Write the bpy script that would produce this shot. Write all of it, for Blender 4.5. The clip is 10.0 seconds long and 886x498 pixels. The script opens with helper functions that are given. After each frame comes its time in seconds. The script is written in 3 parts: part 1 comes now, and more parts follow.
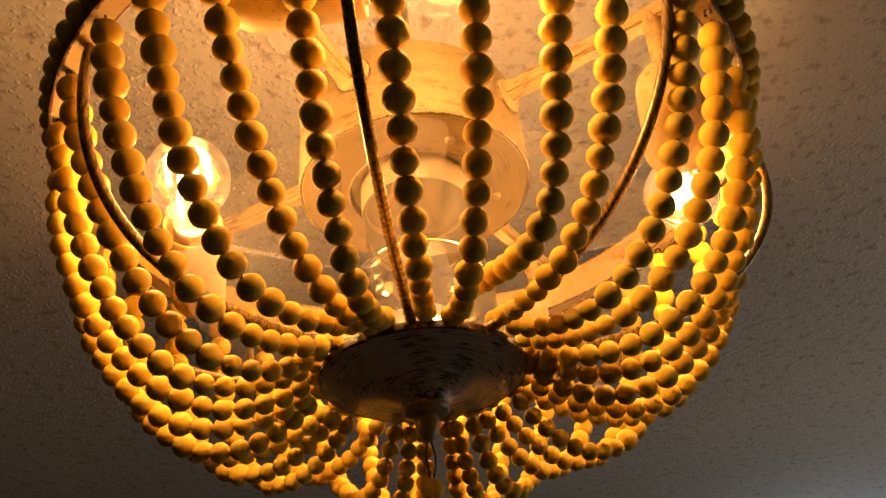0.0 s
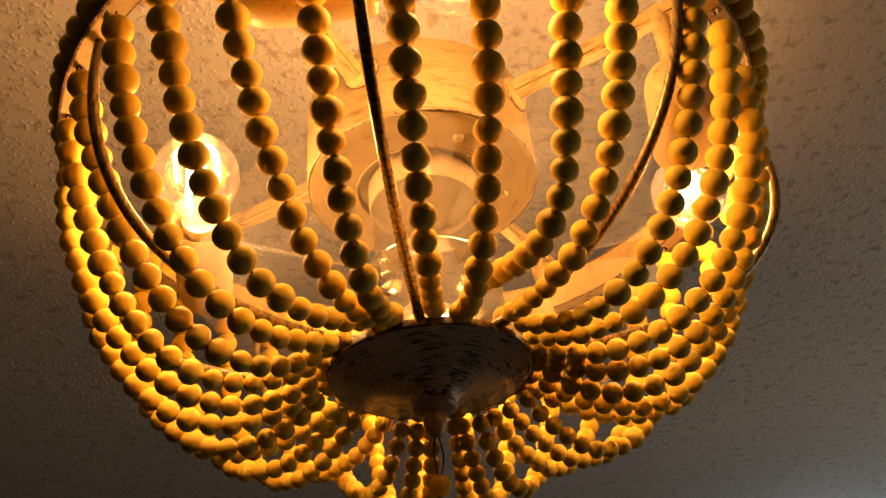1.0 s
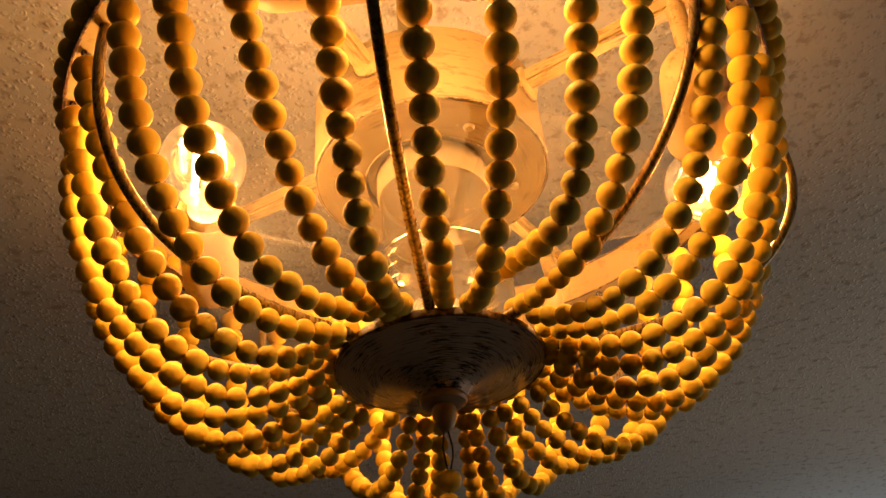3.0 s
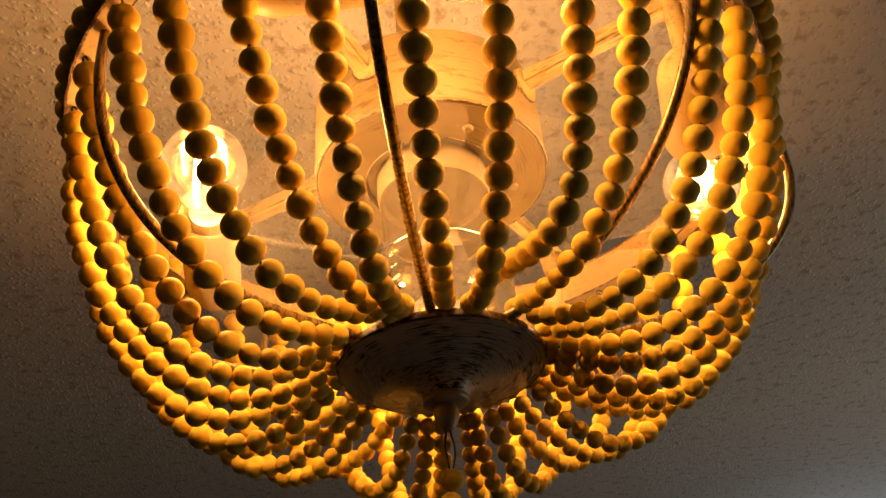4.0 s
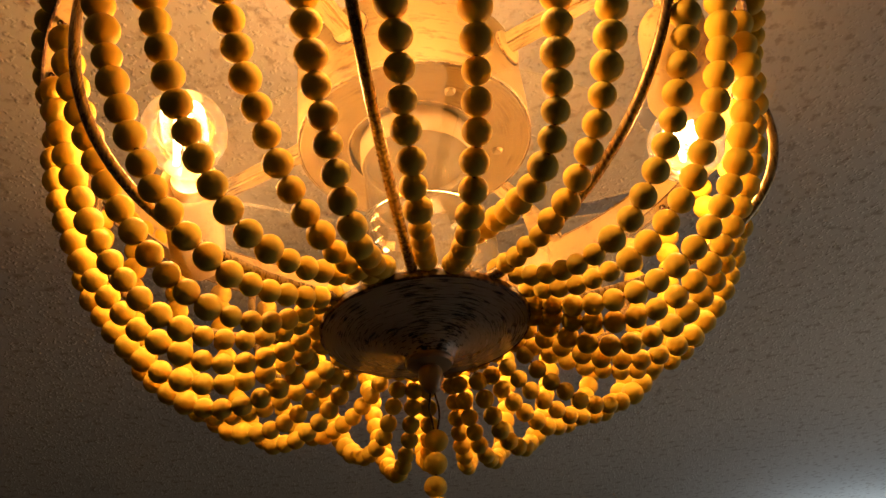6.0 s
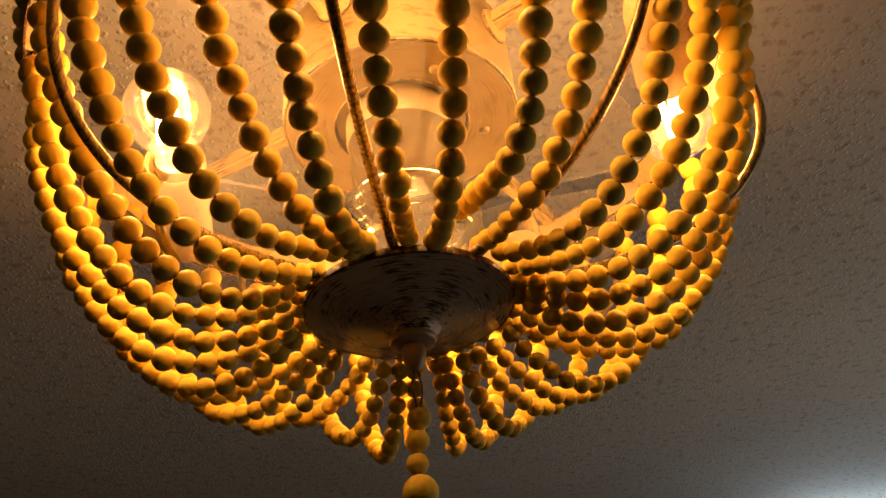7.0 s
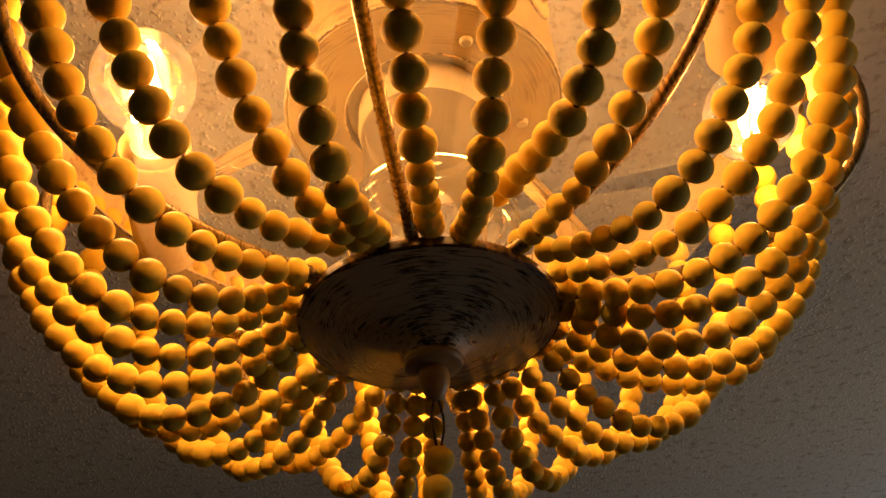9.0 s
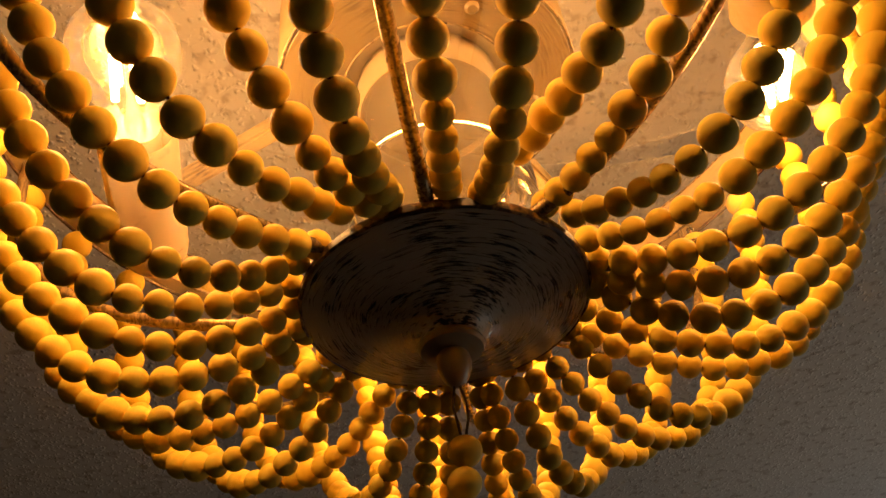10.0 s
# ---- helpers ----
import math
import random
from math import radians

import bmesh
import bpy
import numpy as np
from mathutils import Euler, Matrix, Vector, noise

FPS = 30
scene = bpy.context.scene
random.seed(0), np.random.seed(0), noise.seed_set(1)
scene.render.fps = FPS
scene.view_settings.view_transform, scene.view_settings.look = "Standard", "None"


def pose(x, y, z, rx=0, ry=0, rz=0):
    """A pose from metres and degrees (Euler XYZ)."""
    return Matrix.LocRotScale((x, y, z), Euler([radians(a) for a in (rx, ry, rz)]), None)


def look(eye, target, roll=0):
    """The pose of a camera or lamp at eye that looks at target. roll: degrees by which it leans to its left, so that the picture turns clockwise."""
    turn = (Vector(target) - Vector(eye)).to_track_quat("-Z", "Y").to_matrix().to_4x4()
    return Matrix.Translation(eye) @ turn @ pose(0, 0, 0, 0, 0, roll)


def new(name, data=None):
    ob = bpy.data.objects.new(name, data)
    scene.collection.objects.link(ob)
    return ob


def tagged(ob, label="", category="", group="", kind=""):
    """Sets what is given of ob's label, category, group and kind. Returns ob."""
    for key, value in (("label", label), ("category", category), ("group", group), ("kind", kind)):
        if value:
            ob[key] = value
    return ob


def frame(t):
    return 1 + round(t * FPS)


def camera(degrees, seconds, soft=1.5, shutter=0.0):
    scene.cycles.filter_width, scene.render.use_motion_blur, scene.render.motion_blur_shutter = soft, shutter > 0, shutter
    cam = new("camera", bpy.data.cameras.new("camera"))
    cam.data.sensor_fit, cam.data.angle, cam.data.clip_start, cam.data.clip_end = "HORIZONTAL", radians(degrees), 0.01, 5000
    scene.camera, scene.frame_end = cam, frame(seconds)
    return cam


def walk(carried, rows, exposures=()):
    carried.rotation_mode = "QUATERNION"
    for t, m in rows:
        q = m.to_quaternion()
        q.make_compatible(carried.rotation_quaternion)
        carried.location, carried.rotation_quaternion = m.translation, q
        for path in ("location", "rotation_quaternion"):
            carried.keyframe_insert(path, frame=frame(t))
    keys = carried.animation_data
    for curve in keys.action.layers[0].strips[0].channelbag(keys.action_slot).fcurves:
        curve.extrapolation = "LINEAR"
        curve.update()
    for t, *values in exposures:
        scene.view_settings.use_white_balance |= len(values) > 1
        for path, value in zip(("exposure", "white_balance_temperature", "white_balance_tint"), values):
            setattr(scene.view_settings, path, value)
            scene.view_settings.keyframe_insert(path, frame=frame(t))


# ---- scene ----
cam = camera(55.0, 10.0)
PATH = [
    (0, (-0.044, -0.465, 1.708), (0.18, 1.162, 2.85), -6.1),
    (0.5, (-0.045, -0.464, 1.708), (0.177, 1.163, 2.849), -6.0),
    (1, (-0.048, -0.464, 1.706), (0.172, 1.162, 2.85), -5.8),
    (1.5, (-0.045, -0.466, 1.709), (0.172, 1.157, 2.857), -5.6),
    (2, (-0.052, -0.458, 1.707), (0.16, 1.166, 2.856), -5.3),
    (2.5, (-0.05, -0.45, 1.706), (0.159, 1.172, 2.857), -5.2),
    (4, (-0.05, -0.455, 1.705), (0.156, 1.17, 2.854), -5.8),
    (4.5, (-0.047, -0.45, 1.7), (0.161, 1.181, 2.84), -6.1),
    (5, (-0.044, -0.447, 1.697), (0.168, 1.19, 2.826), -6.4),
    (6.5, (-0.039, -0.448, 1.694), (0.171, 1.205, 2.8), -6.7),
    (7, (-0.029, -0.44, 1.688), (0.169, 1.216, 2.792), -6.5),
    (7.5, (-0.012, -0.431, 1.687), (0.171, 1.222, 2.798), -6.0),
    (8, (0.019, -0.408, 1.686), (0.191, 1.233, 2.817), -5.3),
    (8.5, (0.0, -0.37, 1.7), (0.159, 1.235, 2.882), -5.0),
    (9, (-0.027, -0.343, 1.718), (0.138, 1.23, 2.943), -4.8),
    (9.5, (-0.034, -0.318, 1.725), (0.157, 1.223, 2.985), -5.8),
    (10, (-0.037, -0.292, 1.718), (0.162, 1.209, 3.025), -7.6),
]
walk(cam, [(t, look(eye, target, roll)) for t, eye, target, roll in PATH],
     exposures=[(0, -0.07), (5.0, -0.05), (6.5, -0.02), (7.5, 0.04), (8.0, 0.14), (8.5, 0.06), (9.0, -0.1), (9.5, -0.2), (10, -0.2)])

# ---------------------------------------------------------------- light
world = bpy.data.worlds.new("world")
scene.world = world
world.use_nodes = True
wn = world.node_tree.nodes
sky = wn.new("ShaderNodeTexSky")
sky.sky_type, sky.sun_disc, sky.sun_elevation, sky.sun_rotation = "NISHITA", False, radians(12), radians(200)
wn["Background"].inputs["Strength"].default_value = 0.05
world.node_tree.links.new(sky.outputs[0], wn["Background"].inputs["Color"])

BULB_WATTS = 1.34        # each of the four lit bulbs
BULB_COLOR = (1.0, 0.362, 0.052)
FILAMENT = 55.0
EAST_FILL_WATTS, CORNER_FILL_WATTS = 6.4, 2.8

AXIS_Z = 1.94             # height of the bottom plate's rim
CEIL_Z = 2.40
NORTH, EAST = 2.35, 1.95
WY0, WY1, WZ0, WZ1 = -0.2, 1.3, 0.6, 2.20   # opening in the east wall for an added, unseen window
VX0, VX1, VZ0, VZ1 = 1.30, 1.90, 2.00, 2.37    # opening high in the north wall for an added, unseen transom window

# added warm fill from the east, lifts the ceiling's right side
wl = bpy.data.lights.new("east_fill_light", "AREA")
wl.shape, wl.size, wl.size_y, wl.energy, wl.color = "RECTANGLE", WY1 - WY0, WZ1 - WZ0, EAST_FILL_WATTS, (1.0, 0.86, 0.70)
new("east_fill_light", wl).matrix_world = look((EAST + 0.06, (WY0 + WY1) / 2, (WZ0 + WZ1) / 2), (0, (WY0 + WY1) / 2, (WZ0 + WZ1) / 2))

# added bluish lamp, shaped to make the tight pool in the ceiling's corner
vl = bpy.data.lights.new("corner_fill_light", "AREA")
vl.shape, vl.size, vl.size_y, vl.energy, vl.color = "RECTANGLE", VX1 - VX0, VZ1 - VZ0, CORNER_FILL_WATTS, (0.68, 0.84, 1.0)
new("corner_fill_light", vl).matrix_world = look(((VX0 + VX1) / 2, NORTH + 0.06, (VZ0 + VZ1) / 2), ((VX0 + VX1) / 2, 0, (VZ0 + VZ1) / 2))

# ---------------------------------------------------------------- materials
def material(name):
    m = bpy.data.materials.new(name)
    m.use_nodes = True
    return m, m.node_tree.nodes, m.node_tree.links, m.node_tree.nodes["Principled BSDF"]


def node(nodes, kind, **values):
    n = nodes.new(kind)
    for key, value in values.items():
        n.inputs[key].default_value = value
    return n


def ramp(nodes, stops):
    r = nodes.new("ShaderNodeValToRGB")
    while len(r.color_ramp.elements) < len(stops):
        r.color_ramp.elements.new(0.5)
    for e, (at, c) in zip(r.color_ramp.elements, stops):
        e.position, e.color = at, (*c, 1)
    return r


def bump(nodes, links, bsdf, source, strength, distance):
    b = node(nodes, "ShaderNodeBump", Strength=strength, Distance=distance)
    links.new(source, b.inputs["Height"])
    links.new(b.outputs[0], bsdf.inputs["Normal"])
    return b


def wood_bead_material():
    m, n, l, b = material("bead_wood")
    co = n.new("ShaderNodeTexCoord")
    info = n.new("ShaderNodeObjectInfo")
    shift = n.new("ShaderNodeVectorMath")
    shift.operation = "MULTIPLY_ADD"
    shift.inputs[1].default_value = (1, 1, 1)
    mix = n.new("ShaderNodeCombineXYZ")
    mul = n.new("ShaderNodeMath")
    mul.operation = "MULTIPLY"
    mul.inputs[1].default_value = 7.3
    l.new(info.outputs["Random"], mul.inputs[0])
    for k in range(3):
        l.new(mul.outputs[0], mix.inputs[k])
    l.new(co.outputs["Object"], shift.inputs[0])
    l.new(mix.outputs[0], shift.inputs[2])
    stretch = n.new("ShaderNodeMapping")
    stretch.inputs["Scale"].default_value = (340, 340, 60)
    l.new(shift.outputs[0], stretch.inputs["Vector"])
    grain = node(n, "ShaderNodeTexNoise", Scale=1.0, Detail=4.0, Roughness=0.6)
    l.new(stretch.outputs[0], grain.inputs["Vector"])
    blotch = node(n, "ShaderNodeTexNoise", Scale=90.0, Detail=3.0)
    l.new(shift.outputs[0], blotch.inputs["Vector"])
    tone = ramp(n, [(0.25, (0.59, 0.418, 0.046)), (0.5, (0.68, 0.486, 0.052)), (0.8, (0.75, 0.546, 0.066))])
    l.new(grain.outputs["Fac"], tone.inputs["Fac"])
    hue = node(n, "ShaderNodeHueSaturation", Saturation=1.0)
    val = n.new("ShaderNodeMapRange")
    val.inputs["To Min"].default_value, val.inputs["To Max"].default_value = 0.86, 1.1
    l.new(info.outputs["Random"], val.inputs["Value"])
    l.new(val.outputs[0], hue.inputs["Value"])
    l.new(tone.outputs[0], hue.inputs["Color"])
    stain = n.new("ShaderNodeMixRGB")
    stain.blend_type = "MULTIPLY"
    dirt = ramp(n, [(0.3, (0.80, 0.74, 0.66)), (0.55, (1, 1, 1))])
    l.new(blotch.outputs["Fac"], dirt.inputs["Fac"])
    stain.inputs["Fac"].default_value = 0.7
    l.new(hue.outputs[0], stain.inputs["Color1"])
    l.new(dirt.outputs[0], stain.inputs["Color2"])
    l.new(stain.outputs[0], b.inputs["Base Color"])
    b.inputs["Roughness"].default_value = 0.62
    b.inputs["Specular IOR Level"].default_value = 0.2
    bump(n, l, b, grain.outputs["Fac"], 0.2, 0.0004)
    return m


def distressed_material(name, light, dark, amount, mode, rough=0.5, edge=0.16):
    """Brushed-on paint over dark metal. mode: 'ring' brushes round the axis, 'long' along z, 'plain' both ways."""
    m, n, l, b = material(name)
    co = n.new("ShaderNodeTexCoord")
    source = co.outputs["Object"]
    if mode == "ring":
        sep = n.new("ShaderNodeSeparateXYZ")
        l.new(source, sep.inputs[0])
        ang = n.new("ShaderNodeMath")
        ang.operation = "ARCTAN2"
        l.new(sep.outputs["Y"], ang.inputs[0])
        l.new(sep.outputs["X"], ang.inputs[1])
        ln = n.new("ShaderNodeVectorMath")
        ln.operation = "LENGTH"
        flat = n.new("ShaderNodeCombineXYZ")
        l.new(sep.outputs["X"], flat.inputs[0])
        l.new(sep.outputs["Y"], flat.inputs[1])
        l.new(flat.outputs[0], ln.inputs[0])
        comb = n.new("ShaderNodeCombineXYZ")
        l.new(ln.outputs["Value"], comb.inputs[0])
        turn = n.new("ShaderNodeMath")
        turn.operation = "MULTIPLY"
        turn.inputs[1].default_value = 0.012
        l.new(ang.outputs[0], turn.inputs[0])
        l.new(turn.outputs[0], comb.inputs[1])
        l.new(sep.outputs["Z"], comb.inputs[2])
        source = comb.outputs[0]
    scale = {"ring": (1150, 260, 240), "long": (500, 500, 45), "plain": (260, 260, 260)}[mode]
    st = n.new("ShaderNodeMapping")
    st.inputs["Scale"].default_value = scale
    warp = node(n, "ShaderNodeTexNoise", Scale=35.0, Detail=2.0)
    l.new(co.outputs["Object"], warp.inputs["Vector"])
    add = n.new("ShaderNodeMixRGB")
    add.blend_type = "LINEAR_LIGHT"
    add.inputs["Fac"].default_value = 0.0025
    l.new(source, add.inputs["Color1"])
    l.new(warp.outputs["Color"], add.inputs["Color2"])
    l.new(add.outputs[0], st.inputs["Vector"])
    brush = node(n, "ShaderNodeTexNoise", Scale=1.0, Detail=5.0, Roughness=0.65)
    l.new(st.outputs[0], brush.inputs["Vector"])
    patch = node(n, "ShaderNodeTexNoise", Scale=42.0, Detail=3.0)
    l.new(co.outputs["Object"], patch.inputs["Vector"])
    s = n.new("ShaderNodeMath")
    s.operation = "MULTIPLY_ADD"
    s.inputs[1].default_value = 0.55
    l.new(patch.outputs["Fac"], s.inputs[0])
    l.new(brush.outputs["Fac"], s.inputs[2])
    col = ramp(n, [(amount, dark), (amount + 0.44 * edge, tuple(0.5 * (x + y) for x, y in zip(light, dark))), (amount + edge, light)])
    l.new(s.outputs[0], col.inputs["Fac"])
    l.new(col.outputs[0], b.inputs["Base Color"])
    ro = n.new("ShaderNodeMapRange")
    ro.inputs["To Min"].default_value, ro.inputs["To Max"].default_value = rough - 0.12, rough + 0.15
    l.new(brush.outputs["Fac"], ro.inputs["Value"])
    l.new(ro.outputs[0], b.inputs["Roughness"])
    bump(n, l, b, s.outputs[0], 0.35, 0.0008)
    return m


def plaster_material(name, color, scale, strength, distance):
    """Flat plaster with small raised grains and faint dark smudges."""
    m, n, l, b = material(name)
    co = n.new("ShaderNodeTexCoord")
    a = node(n, "ShaderNodeTexNoise", Scale=scale, Detail=0.7, Roughness=0.4)
    fine = node(n, "ShaderNodeTexNoise", Scale=scale * 3, Detail=2.0)
    smudge = node(n, "ShaderNodeTexNoise", Scale=scale * 0.42, Detail=3.0, Roughness=0.6)
    big = node(n, "ShaderNodeTexNoise", Scale=2.2, Detail=4.0)
    for t in (a, fine, smudge, big):
        l.new(co.outputs["Object"], t.inputs["Vector"])
    cells = n.new("ShaderNodeTexVoronoi")
    cells.inputs["Scale"].default_value = scale
    bend = n.new("ShaderNodeMixRGB")
    bend.blend_type = "LINEAR_LIGHT"
    bend.inputs["Fac"].default_value = 0.003
    l.new(co.outputs["Object"], bend.inputs["Color1"])
    l.new(a.outputs["Color"], bend.inputs["Color2"])
    l.new(bend.outputs[0], cells.inputs["Vector"])
    blob = ramp(n, [(0.10, (1, 1, 1)), (0.30, (0.55, 0.55, 0.55)), (0.50, (0, 0, 0))])
    l.new(cells.outputs["Distance"], blob.inputs["Fac"])
    sparse = ramp(n, [(0.42, (0.08, 0.08, 0.08)), (0.58, (1, 1, 1))])
    l.new(a.outputs["Fac"], sparse.inputs["Fac"])
    grains = n.new("ShaderNodeMixRGB")
    grains.blend_type = "MULTIPLY"
    grains.inputs["Fac"].default_value = 1.0
    l.new(blob.outputs[0], grains.inputs["Color1"])
    l.new(sparse.outputs[0], grains.inputs["Color2"])
    h = n.new("ShaderNodeMath")
    h.operation = "MULTIPLY_ADD"
    h.inputs[1].default_value = 0.06
    l.new(fine.outputs["Fac"], h.inputs[0])
    l.new(grains.outputs[0], h.inputs[2])
    bump(n, l, b, h.outputs[0], strength, distance)
    tone = ramp(n, [(0.3, tuple(c * 0.9 for c in color)), (0.7, color)])
    l.new(big.outputs["Fac"], tone.inputs["Fac"])
    dirt = n.new("ShaderNodeMixRGB")
    dirt.blend_type = "MULTIPLY"
    dirt.inputs["Fac"].default_value = 0.75
    spot = ramp(n, [(0.33, (0.60, 0.53, 0.46)), (0.46, (1, 1, 1))])
    l.new(smudge.outputs["Fac"], spot.inputs["Fac"])
    l.new(tone.outputs[0], dirt.inputs["Color1"])
    l.new(spot.outputs[0], dirt.inputs["Color2"])
    l.new(dirt.outputs[0], b.inputs["Base Color"])
    b.inputs["Roughness"].default_value = 0.9
    return m


def plain_material(name, color, rough=0.5, metal=0.0, noise_scale=60.0):
    m, n, l, b = material(name)
    co = n.new("ShaderNodeTexCoord")
    t = node(n, "ShaderNodeTexNoise", Scale=noise_scale, Detail=4.0)
    l.new(co.outputs["Object"], t.inputs["Vector"])
    tone = ramp(n, [(0.3, tuple(c * 0.8 for c in color)), (0.7, color)])
    l.new(t.outputs["Fac"], tone.inputs["Fac"])
    l.new(tone.outputs[0], b.inputs["Base Color"])
    b.inputs["Roughness"].default_value, b.inputs["Metallic"].default_value = rough, metal
    bump(n, l, b, t.outputs["Fac"], 0.1, 0.001)
    return m


def thin_glass_material(name, tint, milk, ior=1.45, rough=0.03):
    """Thin clear glass: straight through, with mirror-like gloss at grazing angles and a little milk that imitates a
    haze of glow.
    """
    m, n, l, b = material(name)
    n.remove(b)
    clear = node(n, "ShaderNodeBsdfTransparent", Color=(*tint, 1))
    shine = node(n, "ShaderNodeBsdfGlossy", Roughness=rough)
    haze = node(n, "ShaderNodeBsdfTranslucent", Color=(1.0, 0.93, 0.8, 1))
    fres = node(n, "ShaderNodeFresnel", IOR=ior)
    m1, m2 = n.new("ShaderNodeMixShader"), n.new("ShaderNodeMixShader")
    m1.inputs["Fac"].default_value = milk
    l.new(clear.outputs[0], m1.inputs[1])
    l.new(haze.outputs[0], m1.inputs[2])
    l.new(fres.outputs[0], m2.inputs["Fac"])
    l.new(m1.outputs[0], m2.inputs[1])
    l.new(shine.outputs[0], m2.inputs[2])
    l.new(m2.outputs[0], n["Material Output"].inputs["Surface"])
    return m


def acrylic_material(name, tint, milk, gloss):
    """Clear plastic sheet: straight through, with a faint constant gloss and a little milkiness."""
    m, n, l, b = material(name)
    n.remove(b)
    clear = node(n, "ShaderNodeBsdfTransparent", Color=(*tint, 1))
    shine = node(n, "ShaderNodeBsdfGlossy", Roughness=0.12)
    haze = node(n, "ShaderNodeBsdfTranslucent", Color=(1.0, 0.95, 0.85, 1))
    m1, m2 = node(n, "ShaderNodeMixShader", Fac=milk), node(n, "ShaderNodeMixShader", Fac=gloss)
    l.new(clear.outputs[0], m1.inputs[1])
    l.new(haze.outputs[0], m1.inputs[2])
    l.new(m1.outputs[0], m2.inputs[1])
    l.new(shine.outputs[0], m2.inputs[2])
    l.new(m2.outputs[0], n["Material Output"].inputs["Surface"])
    return m


def glow_material(name, color, strength):
    m, n, l, b = material(name)
    b.inputs["Base Color"].default_value = (*color, 1)
    b.inputs["Emission Color"].default_value = (*color, 1)
    b.inputs["Emission Strength"].default_value = strength
    return m


CREAM, BROWN = (0.41, 0.31, 0.14), (0.10, 0.05, 0.02)
BEAD = wood_bead_material()
EDGE = distressed_material("worn_brown_edge", (0.40, 0.27, 0.13), (0.07, 0.03, 0.012), 0.78, "plain")
LIP = distressed_material("worn_gold_brown_lip", (0.32, 0.20, 0.08), (0.03, 0.015, 0.006), 0.76, "plain")
HOOP_PAINT = distressed_material("worn_hoop_paint", CREAM, (0.24, 0.14, 0.06), 0.56, "plain")
PAINT = distressed_material("distressed_cream_paint", CREAM, BROWN, 0.54, "plain")
PAINT_RING = distressed_material("distressed_cream_paint_brushed_round", (0.27, 0.20, 0.085), (0.15, 0.092, 0.033), 0.60, "ring")
DRUM_EDGE = distressed_material("patchy_worn_drum_edge", (0.38, 0.28, 0.13), (0.06, 0.03, 0.012), 0.68, "plain")
ARM_PAINT = distressed_material("scuffed_arm_paint", CREAM, BROWN, 0.60, "long")
PLATE = distressed_material("dark_brushed_paint", (0.37, 0.32, 0.25), (0.020, 0.012, 0.007), 0.655, "ring", 0.22, 0.08)
BRONZE = plain_material("dark_bronze", (0.33, 0.24, 0.14), 0.30)
ROD = distressed_material("bronzed_rod", (0.25, 0.18, 0.085), (0.19, 0.125, 0.055), 0.58, "long", 0.26)
ROD.node_tree.nodes["Principled BSDF"].inputs["Metallic"].default_value = 0.55
ROD.node_tree.nodes["Bump"].inputs["Strength"].default_value = 0.08
SLEEVE = plain_material("warm_white_socket", (0.55, 0.44, 0.26), 0.45)
SOCKET = distressed_material("cream_socket_paint", (0.46, 0.35, 0.17), (0.26, 0.16, 0.06), 0.53, "plain")
HOLDER = plain_material("dull_beige_metal", (0.36, 0.285, 0.165), 0.35, 0.0)
STEEL = plain_material("dull_steel", (0.42, 0.38, 0.32), 0.35, 0.8)
WIRE = plain_material("dark_wire", (0.06, 0.04, 0.03), 0.4, 0.6)
KNOT = plain_material("pale_thread", (0.66, 0.60, 0.50), 0.8)
THREAD = plain_material("reddish_thread", (0.20, 0.05, 0.02), 0.8)
BULB_GLASS = thin_glass_material("bulb_glass", (1.0, 0.93, 0.78), 0.02)
JAR_GLASS = thin_glass_material("clear_jar_glass", (0.97, 0.96, 0.93), 0.06, 1.55, 0.06)
BLADE = acrylic_material("clear_blade_plastic", (0.985, 0.975, 0.95), 0.017, 0.010)
BLADE_EDGE = acrylic_material("bright_blade_edge", (0.97, 0.95, 0.90), 0.08, 0.03)
PANE_GLASS = thin_glass_material("window_glass", (0.96, 0.98, 0.97), 0.01)
GLOW = glow_material("glowing_filament", (1.0, 0.72, 0.36), FILAMENT)
CEILING = plaster_material("stippled_ceiling_plaster", (0.78, 0.735, 0.655), 140.0, 0.78, 0.0025)
WALL = plaster_material("wall_plaster", (0.30, 0.285, 0.265), 160.0, 0.25, 0.002)
FLOOR = plain_material("brown_floor", (0.11, 0.08, 0.055), 0.5, 0.0, 6.0)
WHITE = plain_material("white_window_paint", (0.8, 0.8, 0.78), 0.4)


# ---------------------------------------------------------------- mesh helpers
def mesh_object(name, verts, faces, mat, parent=None, label="", smooth=True):
    me = bpy.data.meshes.new(name)
    me.from_pydata(verts, [], faces)
    bm = bmesh.new()
    bm.from_mesh(me)
    bmesh.ops.recalc_face_normals(bm, faces=bm.faces)
    if smooth:
        for f in bm.faces:
            f.smooth = True
        for e in bm.edges:
            if len(e.link_faces) == 2 and e.calc_face_angle(0) > radians(38):
                e.smooth = False
    bm.to_mesh(me)
    bm.free()
    me.materials.append(mat)
    ob = new(name, me)
    ob.parent = parent
    if label:
        tagged(ob, label)
    return ob


